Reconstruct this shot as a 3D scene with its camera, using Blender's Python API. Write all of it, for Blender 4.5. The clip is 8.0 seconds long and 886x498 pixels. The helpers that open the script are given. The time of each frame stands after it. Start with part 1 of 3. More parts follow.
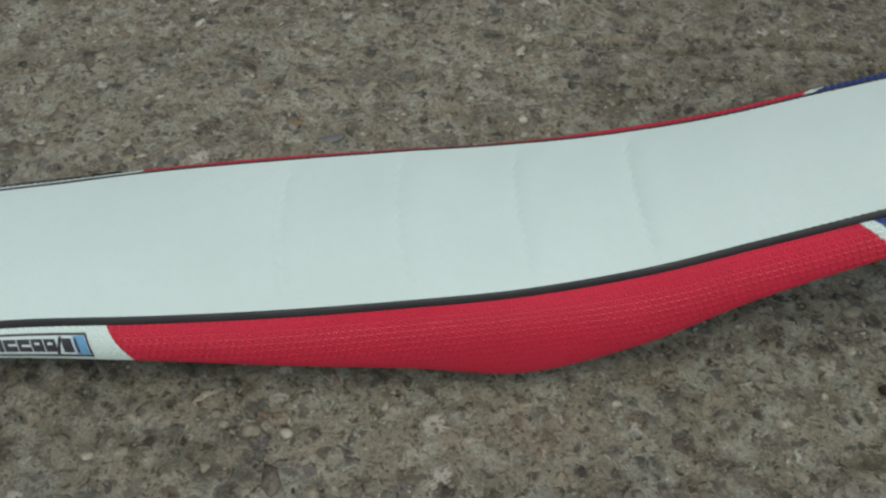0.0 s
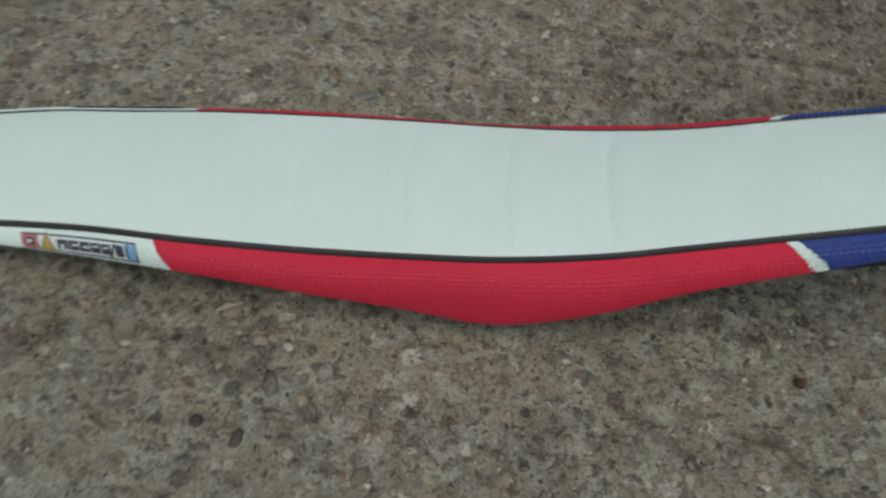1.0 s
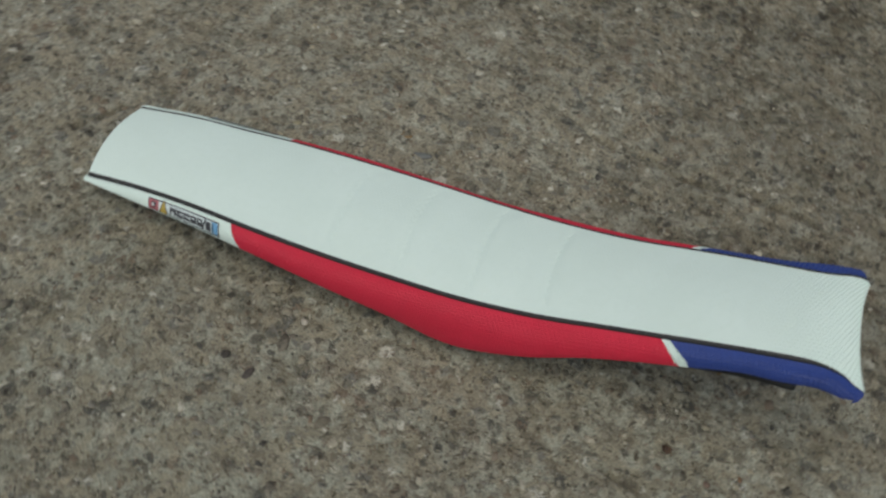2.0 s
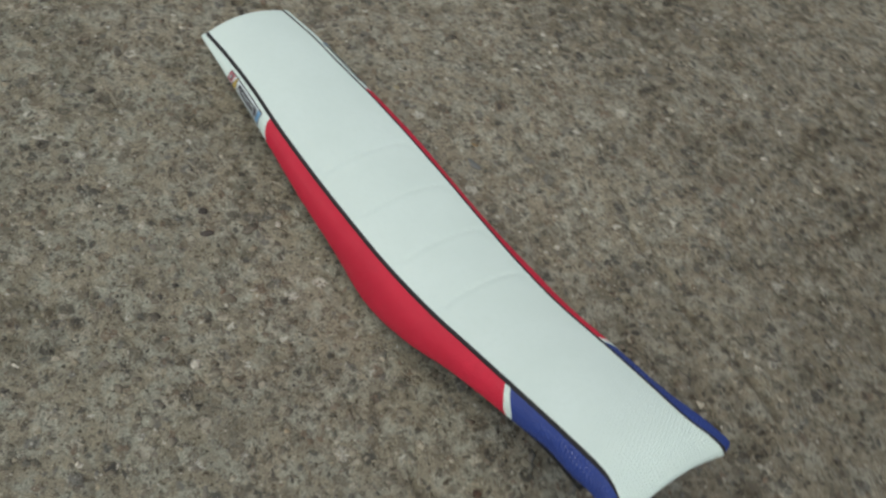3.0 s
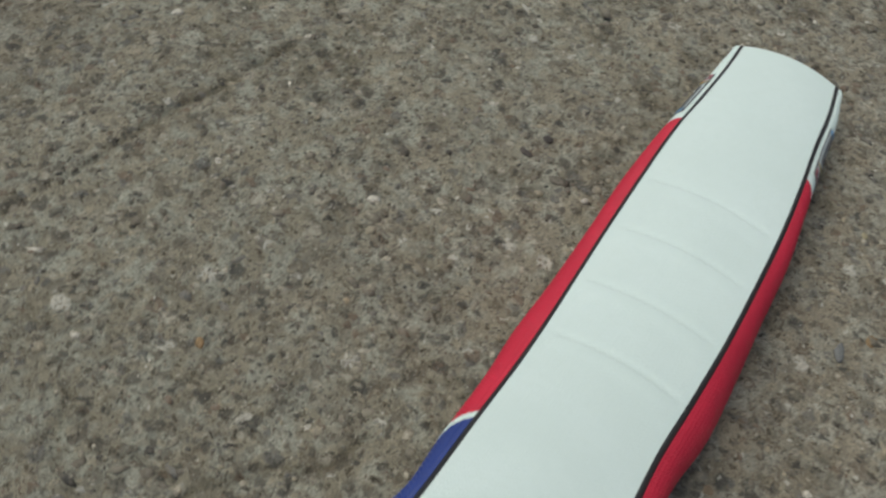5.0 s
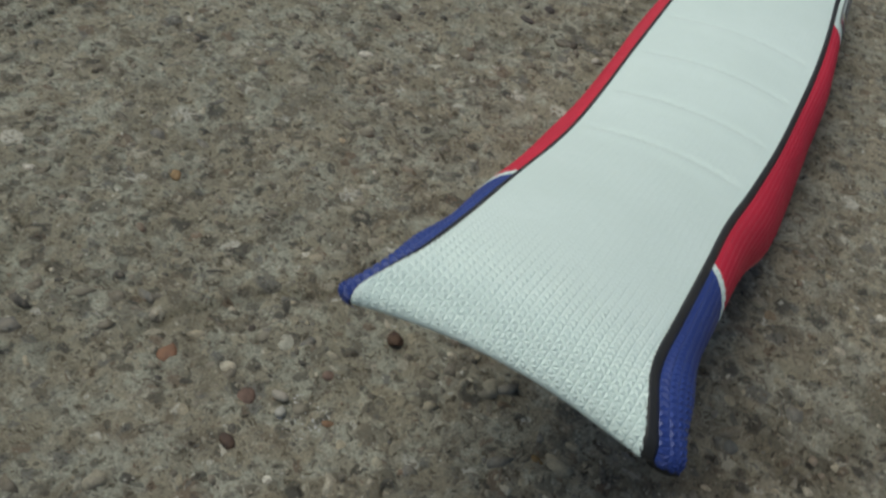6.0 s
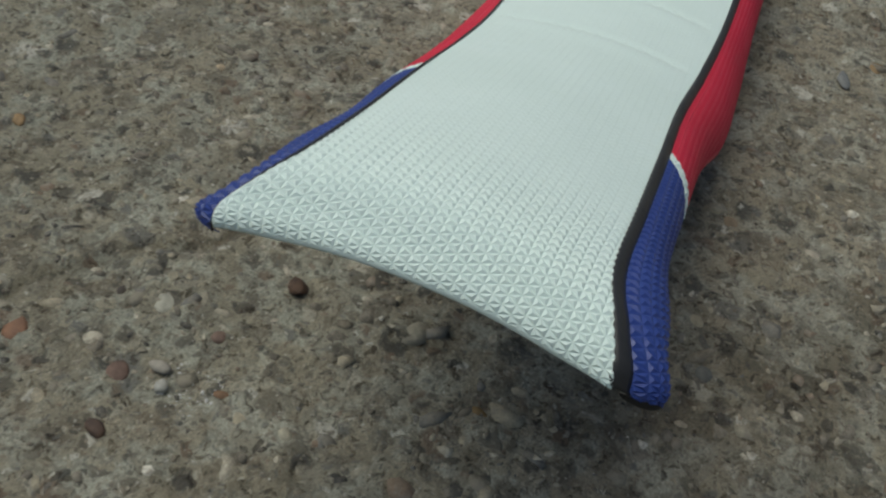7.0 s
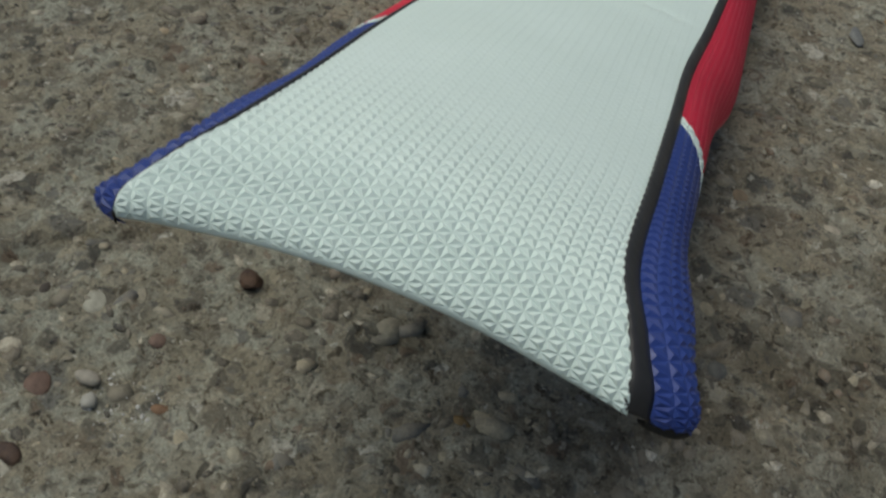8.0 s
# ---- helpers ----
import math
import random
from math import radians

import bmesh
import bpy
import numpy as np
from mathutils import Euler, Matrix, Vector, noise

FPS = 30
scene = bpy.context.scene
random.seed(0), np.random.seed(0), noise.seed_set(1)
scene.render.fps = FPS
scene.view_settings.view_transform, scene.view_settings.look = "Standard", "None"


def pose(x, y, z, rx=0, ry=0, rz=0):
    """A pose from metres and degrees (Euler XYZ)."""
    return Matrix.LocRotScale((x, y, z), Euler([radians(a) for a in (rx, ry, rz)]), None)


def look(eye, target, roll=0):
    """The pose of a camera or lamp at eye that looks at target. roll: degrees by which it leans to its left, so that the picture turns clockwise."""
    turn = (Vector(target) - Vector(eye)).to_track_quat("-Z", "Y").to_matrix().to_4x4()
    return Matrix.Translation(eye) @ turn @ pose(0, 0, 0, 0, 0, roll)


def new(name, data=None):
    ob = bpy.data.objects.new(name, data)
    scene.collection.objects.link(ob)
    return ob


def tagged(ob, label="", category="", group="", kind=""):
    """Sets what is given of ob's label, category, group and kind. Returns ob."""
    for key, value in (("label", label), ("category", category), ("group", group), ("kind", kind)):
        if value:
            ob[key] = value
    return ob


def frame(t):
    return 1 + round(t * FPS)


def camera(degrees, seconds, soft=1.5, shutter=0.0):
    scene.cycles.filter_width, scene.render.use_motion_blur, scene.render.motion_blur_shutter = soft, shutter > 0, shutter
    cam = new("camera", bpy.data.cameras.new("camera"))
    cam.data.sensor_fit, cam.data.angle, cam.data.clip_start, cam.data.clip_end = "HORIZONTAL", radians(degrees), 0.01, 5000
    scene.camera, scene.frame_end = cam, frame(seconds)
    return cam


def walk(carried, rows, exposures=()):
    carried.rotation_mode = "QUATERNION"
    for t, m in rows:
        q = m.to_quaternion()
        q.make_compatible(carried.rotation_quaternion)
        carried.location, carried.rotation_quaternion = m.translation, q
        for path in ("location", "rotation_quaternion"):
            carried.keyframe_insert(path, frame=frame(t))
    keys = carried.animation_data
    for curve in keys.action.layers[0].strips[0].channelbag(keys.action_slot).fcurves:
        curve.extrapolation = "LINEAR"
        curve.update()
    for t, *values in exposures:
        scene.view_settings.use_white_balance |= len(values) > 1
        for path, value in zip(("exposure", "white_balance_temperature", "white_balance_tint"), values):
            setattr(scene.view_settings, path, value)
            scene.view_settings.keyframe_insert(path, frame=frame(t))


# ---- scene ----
cam = camera(46.86, 8.0, soft=2.35, shutter=0.36)
# seconds, eye in metres, turn in degrees
ROWS = [
    (0, 0.15616, -0.41696, 0.52219, 41.259, -1.908, -3.507),
    (0.5, 0.14650, -0.40554, 0.51282, 40.894, -1.960, -4.871),
    (0.8, 0.16926, -0.44050, 0.56682, 39.053, -4.029, 0.010),
    (1, 0.18824, -0.46347, 0.63059, 36.040, -4.552, 4.338),
    (1.2, 0.20963, -0.48622, 0.71161, 34.802, -4.447, 8.772),
    (2.3, 0.47809, -0.59025, 0.90269, 37.062, -5.346, 33.183),
    (2.5, 0.58768, -0.53052, 0.93030, 36.521, -4.810, 44.428),
    (2.8, 0.65989, -0.49977, 0.91836, 35.975, -10.310, 52.266),
    (3, 0.67977, -0.46829, 0.90907, 36.168, -10.377, 55.984),
    (3.2, 0.67678, -0.41075, 0.88636, 34.953, -9.735, 61.516),
    (3.5, 0.67301, -0.30971, 0.87230, 32.490, -8.624, 71.537),
    (3.7, 0.66624, -0.27173, 0.85440, 31.850, -10.169, 75.726),
    (4, 0.64000, -0.21249, 0.84394, 32.067, -9.034, 84.236),
    (4.2, 0.63488, -0.13704, 0.83441, 33.341, -6.523, 94.263),
    (4.3, 0.64830, -0.09686, 0.83236, 34.359, -6.353, 100.656),
    (4.5, 0.69431, -0.00561, 0.79897, 36.913, -5.598, 112.380),
    (4.8, 0.73252, 0.03561, 0.72626, 37.974, -5.818, 118.507),
    (5, 0.75763, 0.04423, 0.66460, 40.151, -7.084, 120.873),
    (5.2, 0.79895, 0.05903, 0.60874, 43.325, -7.313, 120.661),
    (6.3, 0.83919, 0.06999, 0.41743, 47.185, -7.367, 115.525),
    (6.5, 0.81817, 0.06977, 0.40548, 47.184, -7.024, 113.769),
    (7, 0.78004, 0.06405, 0.36540, 45.932, -6.671, 110.947),
    (7.5, 0.73937, 0.05561, 0.34367, 45.827, -6.195, 109.768),
    (8, 0.73134, 0.05444, 0.32377, 44.712, -6.623, 109.496),
]
EXPOSURES = [(0, -0.46, 6300, 4), (1, -0.52, 6350, 4), (2.5, -0.45, 6500, 5), (3, -0.34, 6500, 6), (4, -0.34, 6500, 7), (5, -0.31, 6500, 6), (6.5, -0.43, 6400, 3), (7.5, -0.42, 6400, 4), (8, -0.50, 6500, 4)]
walk(cam, [(t, pose(x, y, z, rx, ry, rz)) for t, x, y, z, rx, ry, rz in ROWS], EXPOSURES)

# ---- light: an overcast day, the bright part of the sky behind the first camera ----
world = bpy.data.worlds.new("overcast_sky")
scene.world = world
world.use_nodes = True
wn = world.node_tree
sky = wn.nodes.new("ShaderNodeTexSky")
sky.sky_type = "NISHITA"
sky.sun_disc = False
sky.sun_elevation, sky.sun_rotation = radians(75), radians(200)
sky.dust_density, sky.air_density, sky.ozone_density = 4.0, 1.0, 0.6
wn.links.new(sky.outputs[0], wn.nodes["Background"].inputs[0])
wn.nodes["Background"].inputs[1].default_value = 0.098
sun_data = bpy.data.lights.new("sun", "SUN")
sun_data.energy, sun_data.angle, sun_data.color = 2.0, radians(56), (1.0, 0.985, 0.93)
sun = new("sun", sun_data)
sun.matrix_world = look((0.35, -1.2, 2.4), (0.2, 0, 0))


# ---- materials ----
def material(name, colour, rough=0.6, spec=0.5):
    m = bpy.data.materials.new(name)
    m.use_nodes = True
    b = m.node_tree.nodes["Principled BSDF"]
    b.inputs["Base Color"].default_value = (*colour, 1)
    b.inputs["Roughness"].default_value = rough
    b.inputs["Specular IOR Level"].default_value = spec
    return m, m.node_tree, b


def ramp(nt, fac, stops, mode="LINEAR"):
    r = nt.nodes.new("ShaderNodeValToRGB")
    r.color_ramp.interpolation = mode
    e = r.color_ramp.elements
    while len(e) < len(stops):
        e.new(0.5)
    for el, (p, c) in zip(e, stops):
        el.position, el.color = p, (*c, 1) if len(c) == 3 else c
    nt.links.new(fac, r.inputs[0])
    return r.outputs[0]


def tex_noise(nt, scale, detail=4, rough=0.55, coord=None):
    n = nt.nodes.new("ShaderNodeTexNoise")
    n.inputs["Scale"].default_value, n.inputs["Detail"].default_value, n.inputs["Roughness"].default_value = scale, detail, rough
    if coord is None:
        c = nt.nodes.new("ShaderNodeTexCoord")
        coord = c.outputs["Object"]
    nt.links.new(coord, n.inputs["Vector"])
    return n.outputs["Fac"]


def mix(nt, kind, fac, a, b):
    n = nt.nodes.new("ShaderNodeMix")
    n.data_type, n.blend_type = "RGBA", kind
    for socket, value in ((n.inputs[0], fac), (n.inputs[6], a), (n.inputs[7], b)):
        if isinstance(value, (int, float)):
            socket.default_value = value
        elif isinstance(value, tuple):
            socket.default_value = (*value, 1)
        else:
            nt.links.new(value, socket)
    return n.outputs[2]


def bump(nt, b, height, strength, distance):
    n = nt.nodes.new("ShaderNodeBump")
    n.inputs["Strength"].default_value, n.inputs["Distance"].default_value = strength, distance
    nt.links.new(height, n.inputs["Height"])
    nt.links.new(n.outputs[0], b.inputs["Normal"])


def vinyl(name, colour, worn, rough):
    """Embossed seat-cover vinyl: slight soiling, and a fine grain."""
    m, nt, b = material(name, colour, rough, 0.4)
    blotch = ramp(nt, tex_noise(nt, 14, 5), [(0.35, (0, 0, 0)), (0.75, (1, 1, 1))])
    fine = ramp(nt, tex_noise(nt, 160, 3), [(0.45, (0, 0, 0)), (0.8, (0.6, 0.6, 0.6))])
    c = mix(nt, "MIX", blotch, colour, worn)
    c = mix(nt, "MIX", fine, c, worn)
    nt.links.new(c, b.inputs["Base Color"])
    r = ramp(nt, tex_noise(nt, 45, 3), [(0.3, (rough - 0.08,) * 3), (0.7, (rough + 0.1,) * 3)])
    nt.links.new(r, b.inputs["Roughness"])
    bump(nt, b, tex_noise(nt, 1500, 2), 0.15, 0.0002)
    return m


WHITE = vinyl("white_vinyl", (0.69, 0.80, 0.745), (0.65, 0.76, 0.70), 0.55)
RED = vinyl("red_vinyl", (0.60, 0.021, 0.055), (0.52, 0.02, 0.047), 0.5)
BLUE = vinyl("blue_vinyl", (0.030, 0.060, 0.25), (0.027, 0.048, 0.20), 0.36)
BLACK = vinyl("black_vinyl", (0.022, 0.022, 0.023), (0.034, 0.033, 0.032), 0.5)
PLASTIC = vinyl("black_plastic", (0.012, 0.012, 0.012), (0.02, 0.02, 0.02), 0.6)
INK_BLACK = vinyl("black_ink", (0.035, 0.035, 0.042), (0.07, 0.07, 0.08), 0.35)
INK_WHITE = vinyl("white_ink", (0.66, 0.74, 0.73), (0.60, 0.66, 0.66), 0.35)
INK_RED = vinyl("pink_red_ink", (0.46, 0.15, 0.17), (0.38, 0.14, 0.15), 0.35)
INK_YELLOW = vinyl("yellow_ink", (0.50, 0.36, 0.08), (0.42, 0.32, 0.08), 0.35)
INK_BLUE = vinyl("light_blue_ink", (0.19, 0.40, 0.62), (0.14, 0.32, 0.54), 0.35)

STONE_STOPS = [
    (0.0, (0.070, 0.068, 0.060)), (0.10, (0.115, 0.105, 0.084)), (0.24, (0.165, 0.148, 0.112)), (0.38, (0.22, 0.205, 0.156)),
    (0.52, (0.30, 0.280, 0.214)), (0.66, (0.20, 0.150, 0.108)), (0.71, (0.17, 0.168, 0.150)), (0.80, (0.36, 0.325, 0.235)),
    (0.91, (0.46, 0.43, 0.34)), (0.975, (0.62, 0.60, 0.51)),
]


def concrete():
    """Weathered concrete with the sand and small aggregate laid bare."""
    m, nt, b = material("worn_concrete", (0.22, 0.19, 0.14), 0.9, 0.25)
    co = nt.nodes.new("ShaderNodeTexCoord").outputs["Object"]
    warp = nt.nodes.new("ShaderNodeVectorMath")
    wob = nt.nodes.new("ShaderNodeTexNoise")
    wob.inputs["Scale"].default_value = 110
    wob.inputs["Detail"].default_value = 4
    nt.links.new(co, wob.inputs["Vector"])
    wob2 = nt.nodes.new("ShaderNodeVectorMath")
    wob2.operation = "SCALE"
    wob2.inputs["Scale"].default_value = 0.013
    nt.links.new(wob.outputs["Color"], wob2.inputs[0])
    nt.links.new(co, warp.inputs[0])
    nt.links.new(wob2.outputs[0], warp.inputs[1])
    wear = nt.nodes.new("ShaderNodeAttribute")
    wear.attribute_name = "wear"
    broad = tex_noise(nt, 16, 6, 0.65, co)
    smooth = ramp(nt, broad, [(0.30, (0.300, 0.302, 0.242)), (0.50, (0.368, 0.370, 0.296)), (0.72, (0.430, 0.430, 0.350))])
    rough = ramp(nt, broad, [(0.30, (0.255, 0.246, 0.197)), (0.50, (0.372, 0.362, 0.293)), (0.72, (0.465, 0.454, 0.371))])
    paste = mix(nt, "MIX", wear.outputs["Fac"], smooth, rough)
    umber = ramp(nt, tex_noise(nt, 34, 5, 0.62, co), [(0.44, (0, 0, 0)), (0.54, (0.95, 0.95, 0.95))])
    paste = mix(nt, "MIX", umber, paste, mix(nt, "MULTIPLY", 1.0, paste, (0.825, 0.755, 0.69)))
    slate = ramp(nt, tex_noise(nt, 52, 5, 0.6, co), [(0.55, (0, 0, 0)), (0.63, (0.85, 0.85, 0.85))])
    paste = mix(nt, "MIX", slate, paste, mix(nt, "MULTIPLY", 1.0, paste, (0.57, 0.53, 0.525)))
    grain = ramp(nt, tex_noise(nt, 420, 4, 0.7, co), [(0.25, (0.30, 0.28, 0.26)), (0.42, (0.85, 0.84, 0.82)), (0.55, (1.05, 1.05, 1.04)), (0.75, (1.55, 1.52, 1.45))])
    c = mix(nt, "MULTIPLY", 0.68, paste, grain)
    heights = []
    for scale, cover, amount in ((56, 0.48, 0.80), (105, 0.40, 0.80), (240, 0.48, 0.66), (460, 0.45, 0.55)):
        v = nt.nodes.new("ShaderNodeTexVoronoi")
        v.inputs["Scale"].default_value = scale
        nt.links.new(warp.outputs[0], v.inputs["Vector"])
        sep = nt.nodes.new("ShaderNodeSeparateColor")
        nt.links.new(v.outputs["Color"], sep.inputs[0])
        tone = ramp(nt, sep.outputs[0], STONE_STOPS, "CONSTANT")
        core = ramp(nt, v.outputs["Distance"], [(0.34, (1, 1, 1)), (0.52, (0, 0, 0))])
        shown = ramp(nt, sep.outputs[1], [(cover, (0, 0, 0)), (cover + 0.02, (amount,) * 3)])
        mask = mix(nt, "MULTIPLY", 1.0, core, shown)
        c = mix(nt, "MIX", mask, c, tone)
        heights.append(mask)
    # small open pores and pale flecks of sand
    pores = ramp(nt, tex_noise(nt, 170, 3, 0.6, warp.outputs[0]), [(0.58, (0, 0, 0)), (0.66, (0.9, 0.9, 0.9))])
    c = mix(nt, "MIX", pores, c, mix(nt, "MULTIPLY", 1.0, c, (0.36, 0.33, 0.30)))
    sand = ramp(nt, tex_noise(nt, 900, 3, 0.7, co), [(0.30, (0.62, 0.60, 0.57)), (0.50, (1.0, 1.0, 1.0)), (0.70, (1.32, 1.30, 1.26))])
    c = mix(nt, "MULTIPLY", 0.6, c, sand)
    flecks = ramp(nt, tex_noise(nt, 330, 2, 0.5, co), [(0.68, (0, 0, 0)), (0.74, (0.7, 0.7, 0.7))])
    c = mix(nt, "MIX", flecks, c, (0.52, 0.50, 0.42))
    # slightly paler concrete where the ground's mask says so
    paleness = nt.nodes.new("ShaderNodeAttribute")
    paleness.attribute_name = "paleness"
    c = mix(nt, "MIX", paleness.outputs["Fac"], c, mix(nt, "MULTIPLY", 1.0, c, (1.07, 1.075, 1.07)))
    # one mask for crack dirt, blots and the broad darker areas
    dirt_and_dark = nt.nodes.new("ShaderNodeAttribute")
    dirt_and_dark.attribute_name = "dirt_and_dark"
    c = mix(nt, "MIX", dirt_and_dark.outputs["Fac"], c, mix(nt, "MULTIPLY", 1.0, c, (0.47, 0.452, 0.42)))
    nt.links.new(c, b.inputs["Base Color"])
    h = mix(nt, "ADD", 0.6, tex_noise(nt, 260, 6, 0.75, co), heights[0])
    h = mix(nt, "ADD", 0.4, h, heights[1])
    bump(nt, b, h, 1.0, 0.003)
    return m


def pebble_material(name, stops, single=False):
    m, nt, b = material(name, (0.2, 0.18, 0.15), 0.75, 0.3)
    g = nt.nodes.new("ShaderNodeObjectInfo" if single else "ShaderNodeNewGeometry")
    c = ramp(nt, g.outputs["Random" if single else "Random Per Island"], stops, "CONSTANT")
    at = nt.nodes.new("ShaderNodeNewGeometry").outputs["Position"]
    c = mix(nt, "MULTIPLY", 0.8, c, ramp(nt, tex_noise(nt, 420, 4, 0.7, at), [(0.3, (0.6, 0.58, 0.55)), (0.7, (1.25, 1.22, 1.18))]))
    c = mix(nt, "MIX", ramp(nt, tex_noise(nt, 150, 5, 0.75, at), [(0.44, (0, 0, 0)), (0.60, (0.85,) * 3)]), c, (0.225, 0.20, 0.155))
    nt.links.new(c, b.inputs["Base Color"])
    bump(nt, b, tex_noise(nt, 700, 4, 0.6, at), 0.6, 0.0008)
    return m


def loose_stone_material(name, colour, dark):
    m, nt, b = material(name, colour, 0.7, 0.3)
    c = ramp(nt, tex_noise(nt, 170, 5, 0.65), [(0.32, dark), (0.62, colour)])
    nt.links.new(c, b.inputs["Base Color"])
    bump(nt, b, tex_noise(nt, 900, 4), 0.5, 0.0006)
    return m


CONCRETE = concrete()
SET_STONE = pebble_material("set_stones", STONE_STOPS, True)
PEBBLE = pebble_material("set_pebbles", STONE_STOPS)


# ---- helpers of this scene ----
def part(name, bm, mat, parent, label="", smooth=False):
    me = bpy.data.meshes.new(name)
    bm.to_mesh(me)
    bm.free()
    me.materials.append(mat)
    if smooth:
        me.polygons.foreach_set("use_smooth", [True] * len(me.polygons))
    ob = new(name, me)
    ob.parent = parent
    if label:
        tagged(ob, label)
    return ob


def raw(name, verts, faces, mat, parent=None, label="", smooth=False):
    me = bpy.data.meshes.new(name)
    me.from_pydata([tuple(v) for v in verts], [], [tuple(f) for f in faces])
    me.validate()
    me.materials.append(mat)
    if smooth:
        me.polygons.foreach_set("use_smooth", [True] * len(me.polygons))
    ob = new(name, me)
    if parent:
        ob.parent = parent
    if label:
        tagged(ob, label)
    return ob


def fade(x, a, b):
    t = np.clip((x - a) / (b - a), 0, 1)
    return t * t * (3 - 2 * t)


LATTICE = np.random.default_rng(5).random((256, 256))


def value_noise(x, y, cell):
    """Smooth noise from 0 to 1 on arrays."""
    u, v = x / cell, y / cell
    i, j = np.floor(u).astype(int), np.floor(v).astype(int)
    f, g = u - i, v - j
    f, g = f * f * (3 - 2 * f), g * g * (3 - 2 * g)
    at = lambda a, b: LATTICE[a % 256, b % 256]
    return (at(i, j) * (1 - f) + at(i + 1, j) * f) * (1 - g) + (at(i, j + 1) * (1 - f) + at(i + 1, j + 1) * f) * g


# ---- the ground: one sheet of old concrete to the horizon ----
CRACKS = [
    ((0.46, -0.51), (0.417, -0.494), (0.349, -0.479), (0.290, -0.474), (0.231, -0.468), (0.168, -0.445), (0.09, -0.438)),
    ((0.545, -0.215), (0.512, -0.197), (0.497, -0.179), (0.476, -0.163), (0.447, -0.131), (0.42, -0.125)),
    ((0.513, -0.322), (0.530, -0.315), (0.544, -0.309), (0.562, -0.288)),
    ((0.528, -0.271), (0.524, -0.247), (0.522, -0.224)),
    ((0.20, 0.30), (0.261, 0.286), (0.316, 0.267), (0.41, 0.253), (0.473, 0.257), (0.56, 0.25)),
    ((-0.24, 0.02), (-0.205, 0.071), (-0.186, 0.098), (-0.170, 0.112)),
]


def crack_distance(x, y):
    best = np.full(x.shape, 9.0)
    for line in CRACKS:
        for (ax, ay), (bx, by) in zip(line, line[1:]):
            dx, dy = bx - ax, by - ay
            t = np.clip(((x - ax) * dx + (y - ay) * dy) / (dx * dx + dy * dy), 0, 1)
            best = np.minimum(best, np.hypot(x - ax - t * dx, y - ay - t * dy))
    return best


def ground_height(x, y):
    near = np.exp(-(np.hypot(x - 0.2, y - 0.1) / 2.5) ** 2)
    z = 0.0035 * (value_noise(x, y, 0.16) - 0.5) + 0.0028 * (value_noise(x + 3, y, 0.035) - 0.5) + 0.0032 * (value_noise(x, y + 7, 0.011) - 0.5)
    z = z + 0.0020 * (value_noise(x + 5, y + 2, 0.0055) - 0.5)
    wob = 0.006 * (value_noise(x, y, 0.02) - 0.5) + 0.010 * (value_noise(x + 9, y, 0.06) - 0.5)
    d = np.abs(crack_distance(x + wob, y + wob))
    z = z - 0.0040 * np.exp(-(d / 0.004) ** 2)
    return z * near - 0.0015


def steps(lo, hi, fine, far):
    mid = list(np.arange(lo, hi, fine))
    out, s = [], fine
    while sum(out) < far:
        s *= 1.25
        out.append(s)
    up, down = np.cumsum(out), np.cumsum(out)
    return np.array([lo - v for v in down[::-1]] + mid + [mid[-1] + v for v in up])


